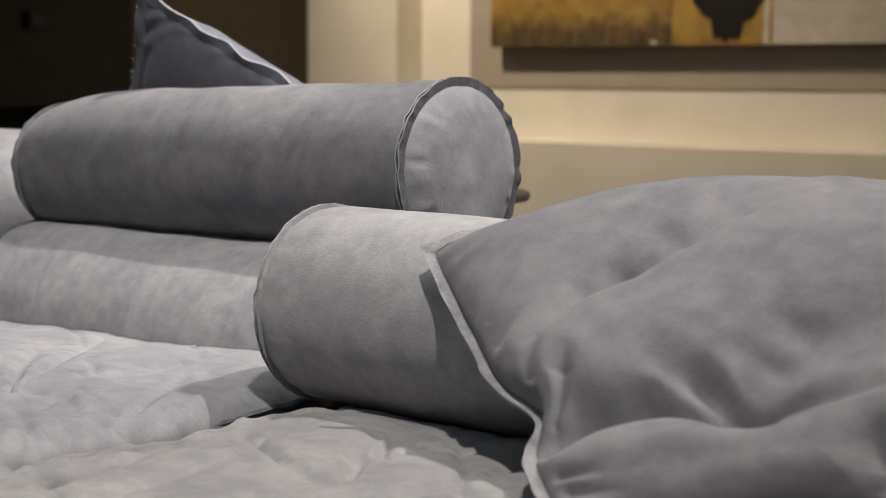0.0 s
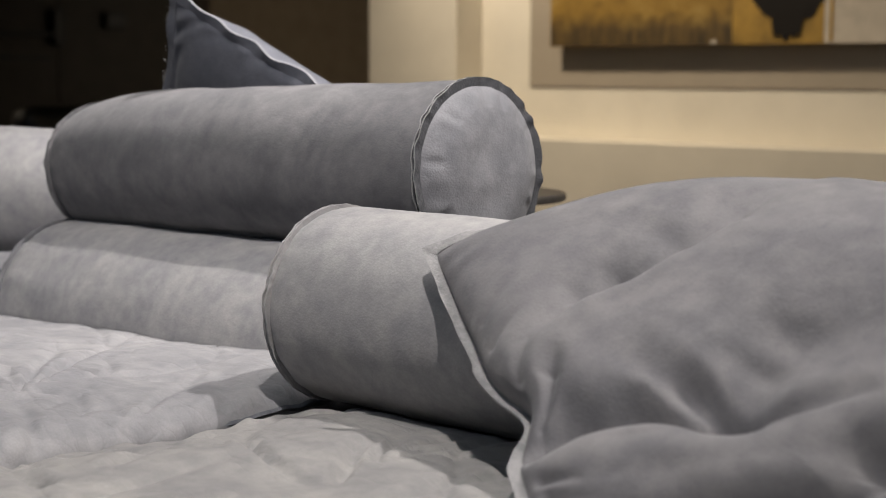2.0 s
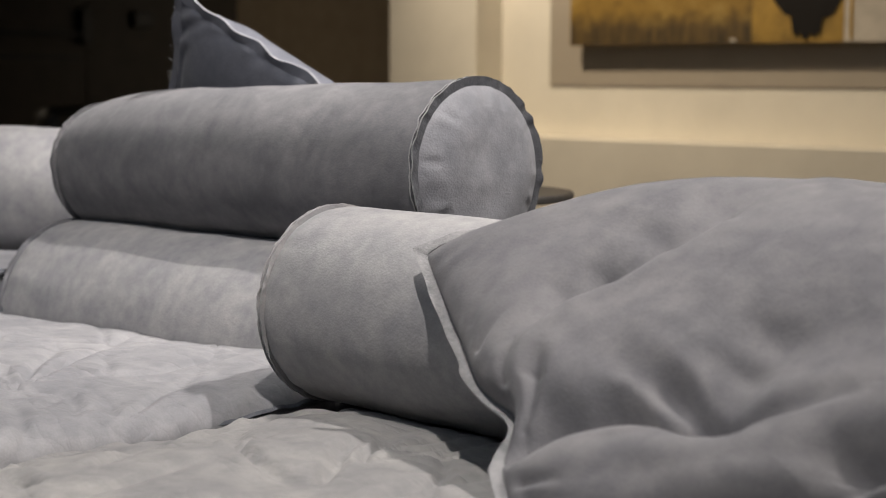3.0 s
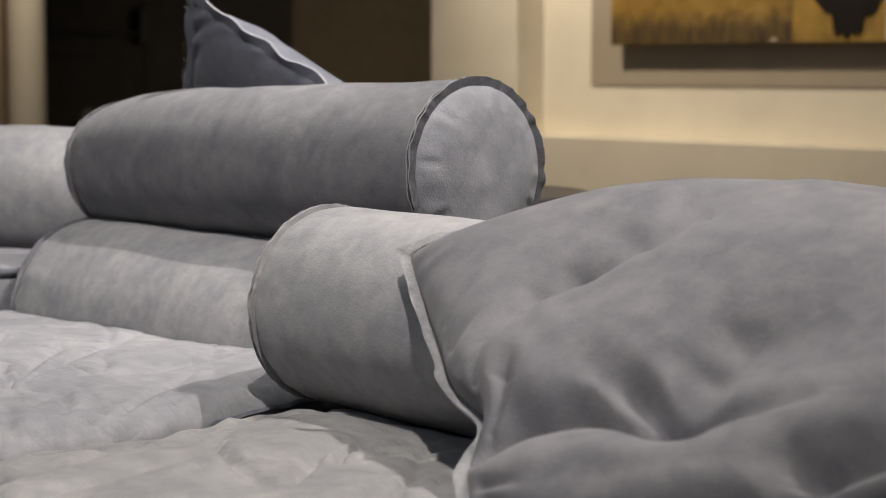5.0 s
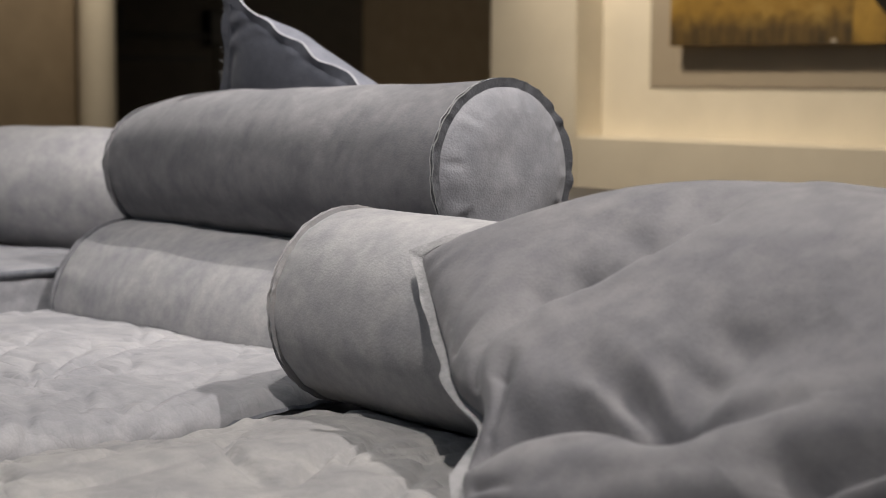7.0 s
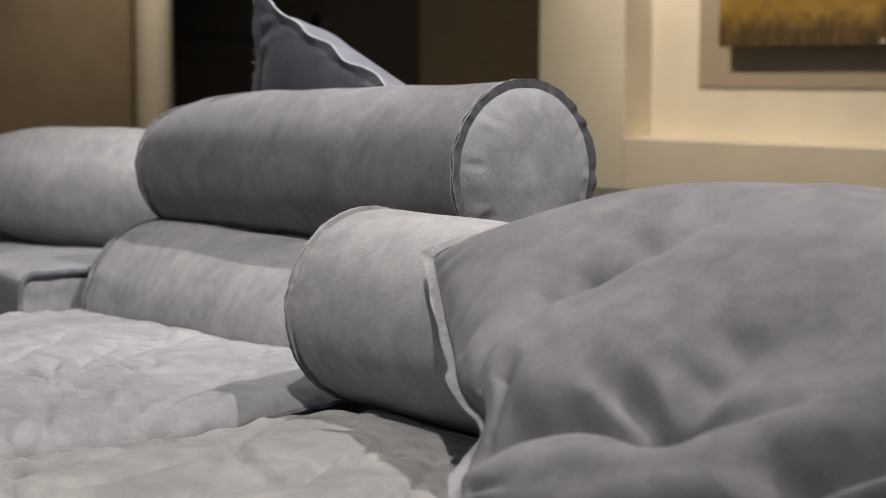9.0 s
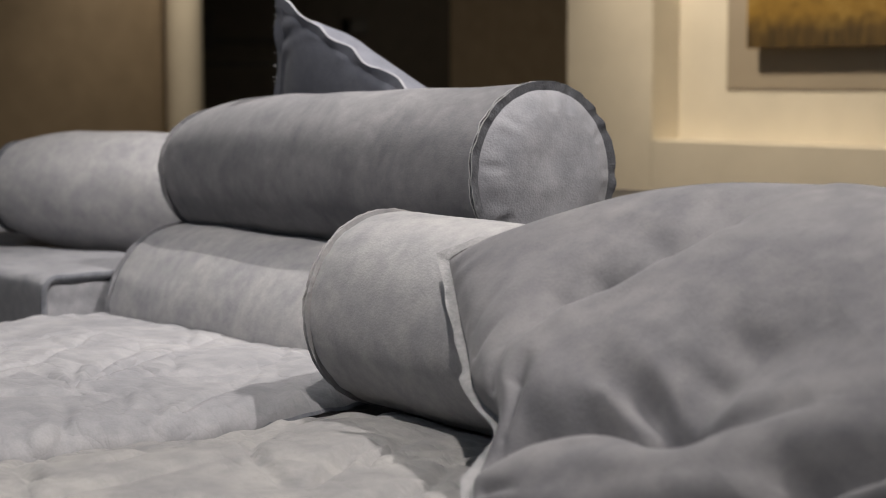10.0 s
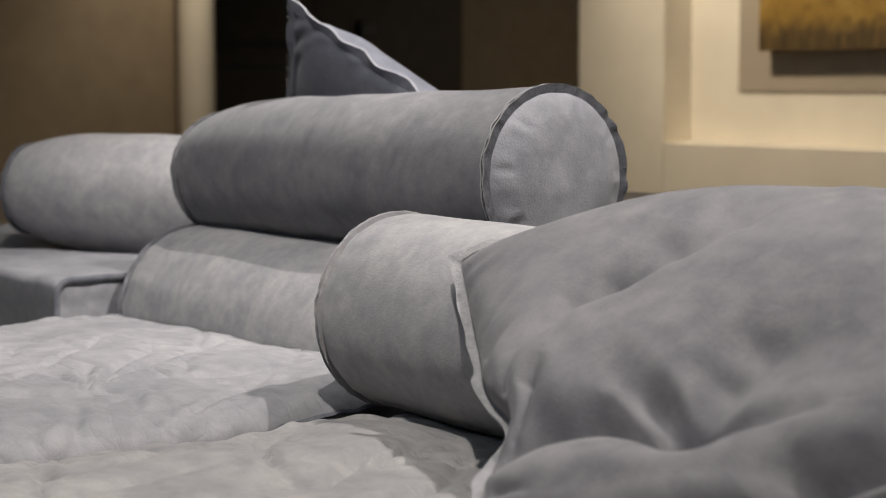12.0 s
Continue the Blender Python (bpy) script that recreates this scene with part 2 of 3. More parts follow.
def blob():
    """A black rounded mass that narrows to a stem with drips."""
    pts = []
    n = 48
    for i in range(n):
        a = 2 * math.pi * i / n
        r = 1 + 0.05 * math.sin(5 * a + 1) + 0.03 * math.sin(11 * a)
        pts.append((0.205 * r * math.cos(a), 0.175 * r * math.sin(a)))
    return pts


def flat_shape(name, pts, y0, y1, mat):
    n = len(pts)
    v = [(x, y0, z) for x, z in pts] + [(x, y1, z) for x, z in pts]
    f = [tuple(range(n)), tuple(range(2 * n - 1, n - 1, -1))] + [(i, (i + 1) % n, n + (i + 1) % n, n + i) for i in range(n)]
    return mesh_of(name, v, f, mat, False)


b = part("black_mass", flat_shape("black_mass", blob(), -0.004, -0.001, M_INK), picture, "black rounded mass of paint")
b.location = (-2.14 + 2.2, CF - PF, 1.335 - 1.6)
stem = [(-0.12, 0.06), (-0.095, 0.02), (-0.085, -0.05), (-0.08, -0.09), (-0.07, -0.06), (-0.06, -0.10), (-0.045, -0.065), (-0.03, -0.10), (-0.005, -0.10), (0.01, -0.07), (0.03, -0.10), (0.045, -0.06), (0.055, -0.095), (0.065, -0.03), (0.08, 0.02), (0.11, 0.06)]
b = part("drip", flat_shape("drip", stem, -0.0052, -0.0042, M_INK), picture, "black dripping stem of paint")
b.location = (-2.14 + 2.2, CF - PF, 1.175 - 1.6)
on_wall("stripe", -1.94, -1.925, 1.07, 2.44, CF - 0.003, CF - 0.001, M_GOLD)
on_wall("dab", -2.55, -2.52, 1.066, 1.084, CF - 0.004, CF - 0.001, M_WHITE)

# pale column
def column():
    c = thing("column", "round cream column lit from above", "column", kind="structure", at=(-14.2, 7.38, 0))
    v, f = sheet(40, 1, lambda u, w: (0.2 * math.cos(2 * math.pi * u), 0.2 * math.sin(2 * math.pi * u), 3.6 * w), loop_u=True)
    part("shaft", mesh_of("shaft", v, f, M_WALL), c)
column()

# dark fire door with a push bar at the far end
door = thing("door_1", "dark brown double fire door with a black push bar", "door", kind="structure", at=(-22, 12, 0))
part("door_leaf", box_mesh("door_leaf", (0.004, -3.6, 0.0), (0.06, 1.75, 3.55), M_DARK, 0.006), door)
part("door_leaf", box_mesh("door_leaf", (0.004, 1.77, 0.0), (0.06, 4.9, 3.55), M_DARK, 0.006), door)
part("push_bar", box_mesh("push_bar", (0.13, -0.2, 1.55), (0.19, 1.6, 1.63), M_BLACK, 0.02), door)
part("bar_housing", box_mesh("bar_housing", (0.062, 1.58, 1.42), (0.22, 1.80, 2.02), M_BLACK, 0.03), door)
part("bar_housing", box_mesh("bar_housing", (0.062, -0.25, 1.42), (0.22, -0.03, 2.02), M_BLACK, 0.03), door)
part("rail", box_mesh("rail", (0.062, -3.4, 1.18), (0.09, 1.6, 1.24), M_BLACK, 0.005), door)
tagged(new("switch_box", box_mesh("switch_box", (-21.93, 14.62, 1.72), (-21.8, 15.02, 2.0), M_BLACK, 0.02)), "small black box fixed on the dark fire door", "switch box")


# ---- the sofa ----
def roll_body(L, r, seed, flat=0.0, taper=0.0, slack=0.0):
    """The tube of a bolster along x, softly uneven, drawn in a little at both ends."""
    def fn(u, v):
        a = 2 * math.pi * v
        x = (u - 0.5) * L
        end = min(u, 1 - u) * L
        rr = r * (1 - 0.05 * math.exp(-end / 0.012) - taper * math.exp(-(end / 0.11) ** 1.3)) + 0.0035 * wob(x, math.cos(a) * r, math.sin(a) * r, 7, seed)
        rr += 0.0025 * math.exp(-end / 0.06) * wob(x * 0.3, math.cos(a) * 0.5, math.sin(a) * 0.5, 22, seed + 4)
        z = rr * math.sin(a)
        if z < 0:
            z *= 1 - flat
        else:
            z *= 1 - slack * math.exp(-((u * L / 0.10) ** 1.4))
        return (x, rr * math.cos(a), z)
    return sheet(80, 96, fn, loop_v=True)


def roll_cap(L, r, side, bulge, seed, flat=0.0, slack=0.0):
    """A cushioned end: flat in the middle, turning down steeply and puckered at the seam."""
    def fn(u, v):
        a = 2 * math.pi * v
        q = u ** 0.8
        ca, sa = math.cos(a), math.sin(a)
        rim = max(0.0, q - 0.72) / 0.28
        rr = r * 0.955 * (q + 0.012 * rim * (1 - rim) * 4 * math.sin(17 * a + 5 * wob(ca, sa, 0, 2.5, seed)))
        x = bulge * (1 - q ** 7) + 0.012 * (1 - q * q)
        x += 0.006 * wob(ca * rr, sa * rr, seed, 14, seed) * (1 - q ** 4)
        x -= 0.005 * rim * (1 - rim) * 2.2 * (0.6 + math.sin(17 * a + 5 * wob(ca, sa, 0, 2.5, seed)))
        return (side * (L / 2 + x), rr * ca, rr * sa * (1 - slack if sa > 0 else 1))
    return sheet(44, 144, fn, loop_v=True, flip=side > 0)


def roll_flange(L, r, side, seed, wide=0.0095, wave=0.0022, slack=0.0):
    """Two raw leather edges sewn together, standing out round the end; the cut rims are paler."""
    rings = []
    prof = [(0.0, -1), (0.5, -1), (1.0, -1), (1.0, 1), (0.5, 1), (0.0, 1)]
    for k in (0, 1):
        def fn(u, v, k=k):
            a = 2 * math.pi * u
            p = prof[int(round(v * 6)) % 6]
            ca, sa = math.cos(a), math.sin(a)
            w = wave * math.sin(26 * a + 9 * wob(ca, sa, 0, 1.6, seed)) * (0.4 + wob(ca, sa, 1, 2.2, seed)) * 1.6 + 0.003 * wob(ca, sa, 0, 5, seed)
            part_ = 0.0019 + 0.0026 * p[0] * max(0, 0.4 + wob(ca, sa, 3, 6, seed))
            lay = part_ if k else -part_
            rr = r * 0.95 + p[0] * (wide + 0.0015 * wob(ca, sa, k * 5, 12, seed)) - 0.004 * (1 - p[0])
            return (side * (L / 2 + lay + 0.0013 * p[1] + w * p[0]), rr * ca, rr * sa * (1 - slack if sa > 0 else 1))
        rings.append(sheet(240, 6, fn, loop_u=True, loop_v=True))
    return joined(*rings)


def rimmed(name, vf, mat, n, rim, raw=None):
    """A flange whose cut rim shows the pale inside of the hide; n faces round its section, the one numbered rim is cut."""
    me = mesh_of(name, *vf, mat, False)
    me.materials.append(raw or M_RAW)
    me.polygons.foreach_set("material_index", [1 if k % n == rim else 0 for k in range(len(me.polygons))])
    return me


def bolster(label, m, L, r, seed, mat, cap_mat, edge_l, edge_r, bulge=0.022, flat=0.0, taper=0.0, slack=0.0, wide=0.0095):
    b = thing("bolster", label, "bolster cushion", "bolsters of the sofa")
    b.matrix_world = m
    part("body", mesh_of("body", *roll_body(L, r, seed, flat, taper, slack), mat), b)
    part("end_cap", mesh_of("end_cap", *roll_cap(L, r * (1 - taper), 1, bulge, seed, flat), cap_mat), b, "finely grained end cap")
    part("end_cap", mesh_of("end_cap", *roll_cap(L, r * (1 - taper), -1, bulge, seed + 1, flat, slack), cap_mat), b, "finely grained end cap")
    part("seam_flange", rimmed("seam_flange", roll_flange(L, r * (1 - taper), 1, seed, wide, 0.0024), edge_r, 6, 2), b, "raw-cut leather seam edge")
    part("seam_flange", rimmed("seam_flange", roll_flange(L, r * (1 - taper), -1, seed + 2, wide=0.009, wave=0.0007, slack=slack), edge_l, 6, 2, edge_l), b, "raw-cut leather seam edge")
    return b


def rounded(t, lo, hi, R, drop):
    """Position along a cushion's section and how far it has come down its side, for t from 0 to 1."""
    flat = (hi - lo) - 2 * R
    total = flat + math.pi * R + 2 * drop
    s = t * total - drop
    if s < 0:
        return lo, R - s
    if s < math.pi * R / 2:
        a = s / R
        return lo + R * (1 - math.cos(a)), R * (1 - math.sin(a))
    s -= math.pi * R / 2
    if s < flat:
        return lo + R + s, 0.0
    s -= flat
    if s < math.pi * R / 2:
        a = s / R
        return hi - R + R * math.sin(a), R * (1 - math.cos(a))
    return hi, R + s - math.pi * R / 2


def fold_lines(seed, x0, x1, y0, y1, count):
    """Short slack creases, most of them running away from a few pinched spots."""
    rnd = random.Random(seed)
    spots = [(rnd.uniform(x0, x1), rnd.uniform(y0, y1)) for _ in range(max(2, count // 4))]
    lines = []
    for k in range(count):
        sx, sy = spots[k % len(spots)]
        a, n = rnd.uniform(0, 2 * math.pi), rnd.uniform(0.14, 0.46)
        lines.append((sx, sy, sx + n * math.cos(a), sy + n * math.sin(a), rnd.uniform(0.007, 0.016), rnd.uniform(0.005, 0.013)))
    return lines


def crumple(x, y, seed, lines):
    """Soft puffs, with sharp little valleys along the creases."""
    a = wob(x, y, 0, 4.0, seed)
    wx, wy = x + 0.012 * wob(x, y, 4, 11, seed), y + 0.012 * wob(x, y, 6, 11, seed)
    d = 0.0
    for ax, ay, bx, by, width, depth in lines:
        ex, ey = bx - ax, by - ay
        k = min(1.0, max(0.0, ((wx - ax) * ex + (wy - ay) * ey) / (ex * ex + ey * ey)))
        r = abs((wx - ax) - k * ex) + abs((wy - ay) - k * ey)
        if r < 0.08:
            d = max(d, depth * (1 - 0.7 * k) * math.exp(-((r / (width * (0.7 + k))) ** 1.4)))
            d -= 0.10 * depth * math.exp(-(((r - 2.2 * width) / width) ** 2)) * (1 - k)
    return 0.012 * a + 0.0045 * wob(x, y, 2, 9.0, seed + 1) + 0.0007 * wob(x, y, 3, 30.0, seed) - d


def seat_cushion(label, x0, x1, y0, y1, z, seed, crown, R=0.045, depth=0.2, amount=1.0, nx=280, ny=300, folds=52, dip=0.0, mat=None, extra=()):
    c = thing("seat_cushion", label, "sofa seat", "seats of the sofa", at=((x0 + x1) / 2, (y0 + y1) / 2, z - depth))
    cx, cy = (x0 + x1) / 2, (y0 + y1) / 2
    lines = fold_lines(seed, max(x0, -1.0), min(x1, 0.9), max(y0, -0.7), y1, folds) + list(extra)
    def fn(u, v):
        x, dx = rounded(u, x0, x1, R, depth - R)
        y, dy = rounded(v, y0, y1, R, depth - R)
        d = min(depth, max(dx, dy) if min(dx, dy) > R * 0.98 else dx + dy)
        top = 1 - min(1, d / R)
        e = min(x - x0, x1 - x, y - y0, y1 - y)
        puff = crown * (1 - math.exp(-max(0, e) / 0.10))
        zz = depth - d + top * (puff + amount * crumple(x, y, seed, lines))
        pinch = 0.006 * amount * math.sin((x + y) * 70 + 5 * wob(x, y, 0, 6, seed)) * math.exp(-max(0, e) / 0.05) * top
        sink = dip * min(1, max(0, (y + 0.07) / 0.16)) * top
        return (x - cx, y - cy, zz + pinch - sink)
    part("cover", mesh_of("cover", *sheet(nx, ny, fn), mat or M_SEAT), c)
    return c


# seats and bases
for nm, x0, x1, y0, y1, h in (("l", -1.10, -0.03, -1.15, 0.9, 0.25), ("m", 0.02, 1.6, -1.25, 0.6, 0.22), ("f", -2.5, -1.16, 0.12, 1.6, 0.28)):
    tagged(new("sofa_module", box_mesh("sofa_module", (x0, y0, 0.0), (x1, y1, h), M_EDGE, 0.01)), "low dark grey leather base under a seat", "sofa module", "modules of the sofa")
seat_a = seat_cushion("pale grey brushed leather seat, crumpled and quilted, before the double bolster", -1.13, -0.012, -1.2, 0.32, 0.433, 3.0, 0.018, amount=1.05, extra=[
    (-0.26, -0.25, -0.57, 0.02, 0.012, 0.022), (-0.26, -0.25, -0.50, -0.23, 0.012, 0.020), (-0.27, -0.23, -0.59, 0.17, 0.012, 0.022), (-0.24, -0.26, -0.45, -0.16, 0.010, 0.018), (0.08, -0.41, -0.17, -0.31, 0.014, 0.022), (0.13, -0.36, -0.08, -0.26, 0.014, 0.020), (-0.08, -0.26, -0.10, -0.19, 0.010, 0.014), (-0.27, -0.23, -0.24, 0.12, 0.012, 0.016), (-0.50, -0.23, -0.48, -0.30, 0.012, 0.016), (0.04, -0.45, -0.08, -0.41, 0.012, 0.016), (-0.62, 0.02, -0.50, 0.17, 0.012, 0.014)])
seat_cushion("pale grey brushed leather seat with soft creases under the scatter cushion", 0.006, 1.65, -1.3, 0.34, 0.418, 8.0, 0.034, R=0.05, dip=0.016, amount=1.4, mat=M_SEAT_WARM, extra=[
    (0.29, -0.27, 0.15, -0.22, 0.012, 0.020), (0.29, -0.27, 0.13, -0.15, 0.012, 0.020), (0.29, -0.27, 0.19, -0.13, 0.014, 0.018), (0.29, -0.27, 0.15, -0.30, 0.014, 0.020), (0.43, -0.19, 0.31, -0.03, 0.014, 0.018), (0.46, -0.29, 0.34, -0.11, 0.014, 0.020), (0.29, -0.27, 0.44, -0.31, 0.012, 0.018), (0.24, -0.44, 0.18, -0.32, 0.016, 0.016), (0.25, -0.53, 0.12, -0.51, 0.014, 0.016)])

def seam_strip(parent, p0, p1, out, up, mat, seed):
    """A raw double edge along the border of a seat."""
    p0, p1, out, up = Vector(p0), Vector(p1), Vector(out), Vector(up)
    def fn(u, v):
        k = [(-0.006, -1), (0.012, -1), (0.012, 1), (-0.006, 1)][int(round(v * 4)) % 4]
        return tuple(p0.lerp(p1, u) + out * (k[0] + 0.003 * wob(u, 0, 0, 30, seed)) + up * (k[1] * 0.003 + 0.005 * wob(u, 1, 0, 14, seed)))
    part("seam_flange", mesh_of("seam_flange", *sheet(120, 4, fn, loop_v=True), mat, False), parent, "dark raw seam edge")


seat_a.rotation_euler = (0, radians(-0.8), 0)
seam_strip(seat_a, (0.535, 0.12, 0.140), (0.557, 0.58, 0.176), (0.8, 0, 0.6), (-0.6, 0, 0.8), M_EDGE, 2)
# bolsters
bolster("grey brushed leather lower bolster against the seat's back", pose(-0.56, 0.385, 0.425), 1.08, 0.186, 2.0, M_LIT_PALE, M_LIT_PALE, M_CAP, M_LIT_PALE)
bolster("grey brushed leather bolster lying on the lower one", pose(-0.562, 0.476, 0.738, 0, -1.5, 0), 1.065, 0.149, 5.0, M_SHADED, M_CAP, M_SHADED, M_SHADE_EDGE, slack=0.16, wide=0.0125)
bolster("grey brushed leather bolster behind the large scatter cushion", pose(0.54, 0.142, 0.566), 1.08, 0.147, 9.0, M_BOLSTER, M_CAP, M_BOLSTER, M_BOLSTER)

# the further module: a boxed seat with sewn edges and a bolster across it
def boxed_seat():
    c = thing("boxed_seat", "grey leather boxed seat with dark sewn edges", "sofa seat", "seats of the sofa", at=(-1.8, 0.8, 0.25))
    x0, x1, y0, y1, h = -0.7, 0.66, -0.72, 0.8, 0.257
    def fn(u, v):
        x, dx = rounded(u, x0, x1, 0.018, h - 0.03)
        y, dy = rounded(v, y0, y1, 0.018, h - 0.03)
        d = min(h, max(dx, dy) if min(dx, dy) > 0.0175 else dx + dy)
        top = 1 - min(1, d / 0.018)
        return (x, y, h - d + top * (0.010 * wob(x, y, 0, 5, 4) + 0.006 * wob(x, y, 0, 14, 5) - 0.035 * math.exp(-((-(x - 0.31) * 0.5 + (y + 0.15) * 0.866) / 0.09) ** 2)))
    part("cover", mesh_of("cover", *sheet(90, 90, fn), M_CAP), c)
    R = 0.03
    def border(u, v):
        """Up the corner and along the top of the side, in one bent line."""
        run, up = y1 - y0 - R, h - R
        d = u * (run + up + R * math.pi / 2)
        if d < up:
            y, z, oy, oz = y0, d, -1.0, 0.0
        elif d < up + R * math.pi / 2:
            a = (d - up) / R
            y, z, oy, oz = y0 + R * (1 - math.cos(a)), up + R * math.sin(a), -math.cos(a), math.sin(a)
        else:
            y, z, oy, oz = y0 + R + d - up - R * math.pi / 2, h, 0.0, 1.0
        k = [(-0.010, -1), (0.008, -1), (0.008, 1), (-0.010, 1)][int(round(v * 4)) % 4]
        w = 0.0016 * math.sin(u * 150) + 0.002 * wob(u, 0, 0, 14, 3)
        return (x1 + 0.004 + 0.5 * k[0] + k[1] * 0.0035 + w, y + oy * k[0], z + oz * k[0] - 0.002)
    part("seam_flange", mesh_of("seam_flange", *sheet(160, 4, border, loop_v=True), M_EDGE), c, "dark sewn leather edge")
boxed_seat()
bolster("blue-grey leather bolster lying across the further seat", pose(-1.49, 0.65, 0.628, 0, 1.6, 30), 1.1, 0.152, 12.0, M_LIT_PALE, M_LIT_PALE, M_EDGE, M_LIT_PALE, taper=0.26)


# scatter cushions
def pillow(label, C, a, b, front, back, mat, edge_mat, seed, n=90, wide=0.015, wave=0.004, soft=0.5, raw=None):
    """A square cushion: corner C, sides a and b, filled to both sides."""
    C, a, b = Vector(C), Vector(a), Vector(b)
    la, lb = a.length, b.length
    nrm = a.cross(b).normalized()
    base = C + (a + b) / 2
    p = thing("scatter_cushion", label, "cushion", "scatter cushions", at=base)
    def fill(s, t):
        k, m = min(1.0, s / soft), min(1.0, (1 - s) / 0.3)
        f = max(0.0, 1 - abs(2 * t - 1) ** 2.6) ** 0.62
        return k ** 1.25 * (2.6 - 1.6 * k) * m * m * (3 - 2 * m) * f
    def outline(s, t):
        """Sides drawn inwards between the corners."""
        k = 0.05
        s2 = s + k * (0.5 - s) * 4 * t * (1 - t)
        return s2, t + k * (0.5 - t) * 4 * s * (1 - s)
    def fn(s, t, side):
        s2, t2 = outline(s, t)
        h = fill(s, t)
        hh = front * h if side > 0 else -back * h
        q = C + a * t2 + b * s2
        rim = max(0.0, 1 - h * 2.0)
        hh += 0.007 * rim * math.sin(30 * (s * lb + t * la) * 2 + 6 * wob(s * lb, t * la, 0, 9, seed)) * min(1, h * 6)
        hh += 0.005 * h * wob(s * lb, t * la, side, 11, seed)
        return tuple(q + nrm * hh - base)
    part("cover", mesh_of("cover", *joined(sheet(n, n, lambda u, v: fn(u, v, 1), flip=True), sheet(40, 40, lambda u, v: fn(u, v, -1))), mat), p)
    prof = [(0, -1), (0.5, -1), (1, -1), (1, 1), (0.5, 1), (0, 1)]
    def rim(u, v):
        k, r = int(u * 4) % 4, (u * 4) % 1.0
        s, t = [(r, 0.0), (1.0, r), (1 - r, 1.0), (0.0, 1 - r)][k]
        outs = [-a.normalized(), b.normalized(), a.normalized(), -b.normalized()]
        out = outs[k] + outs[(k + 1) % 4] * max(0, (r - 0.97) / 0.03) + outs[k - 1] * max(0, (0.03 - r) / 0.03)
        s2, t2 = outline(s, t)
        kk = prof[int(round(v * 6)) % 6]
        near = min(r, 1 - r)
        w = (wave * math.sin(u * 90 + 5 * wob(u, 0, 0, 9, seed)) + 1.6 * wave * wob(u, 1, 0, 22, seed)) * min(1, near * 12)
        return tuple(C + a * t2 + b * s2 + out * (-0.006 + kk[0] * (wide + 0.006 + 0.0025 * wob(u, 2, 0, 60, seed))) + nrm * (kk[1] * 0.0026 + w * kk[0]) - base)
    part("seam_flange", rimmed("seam_flange", sheet(480, 6, rim, loop_u=True, loop_v=True), edge_mat, 6, 2, raw), p, "raw-cut seam edge")
    return p


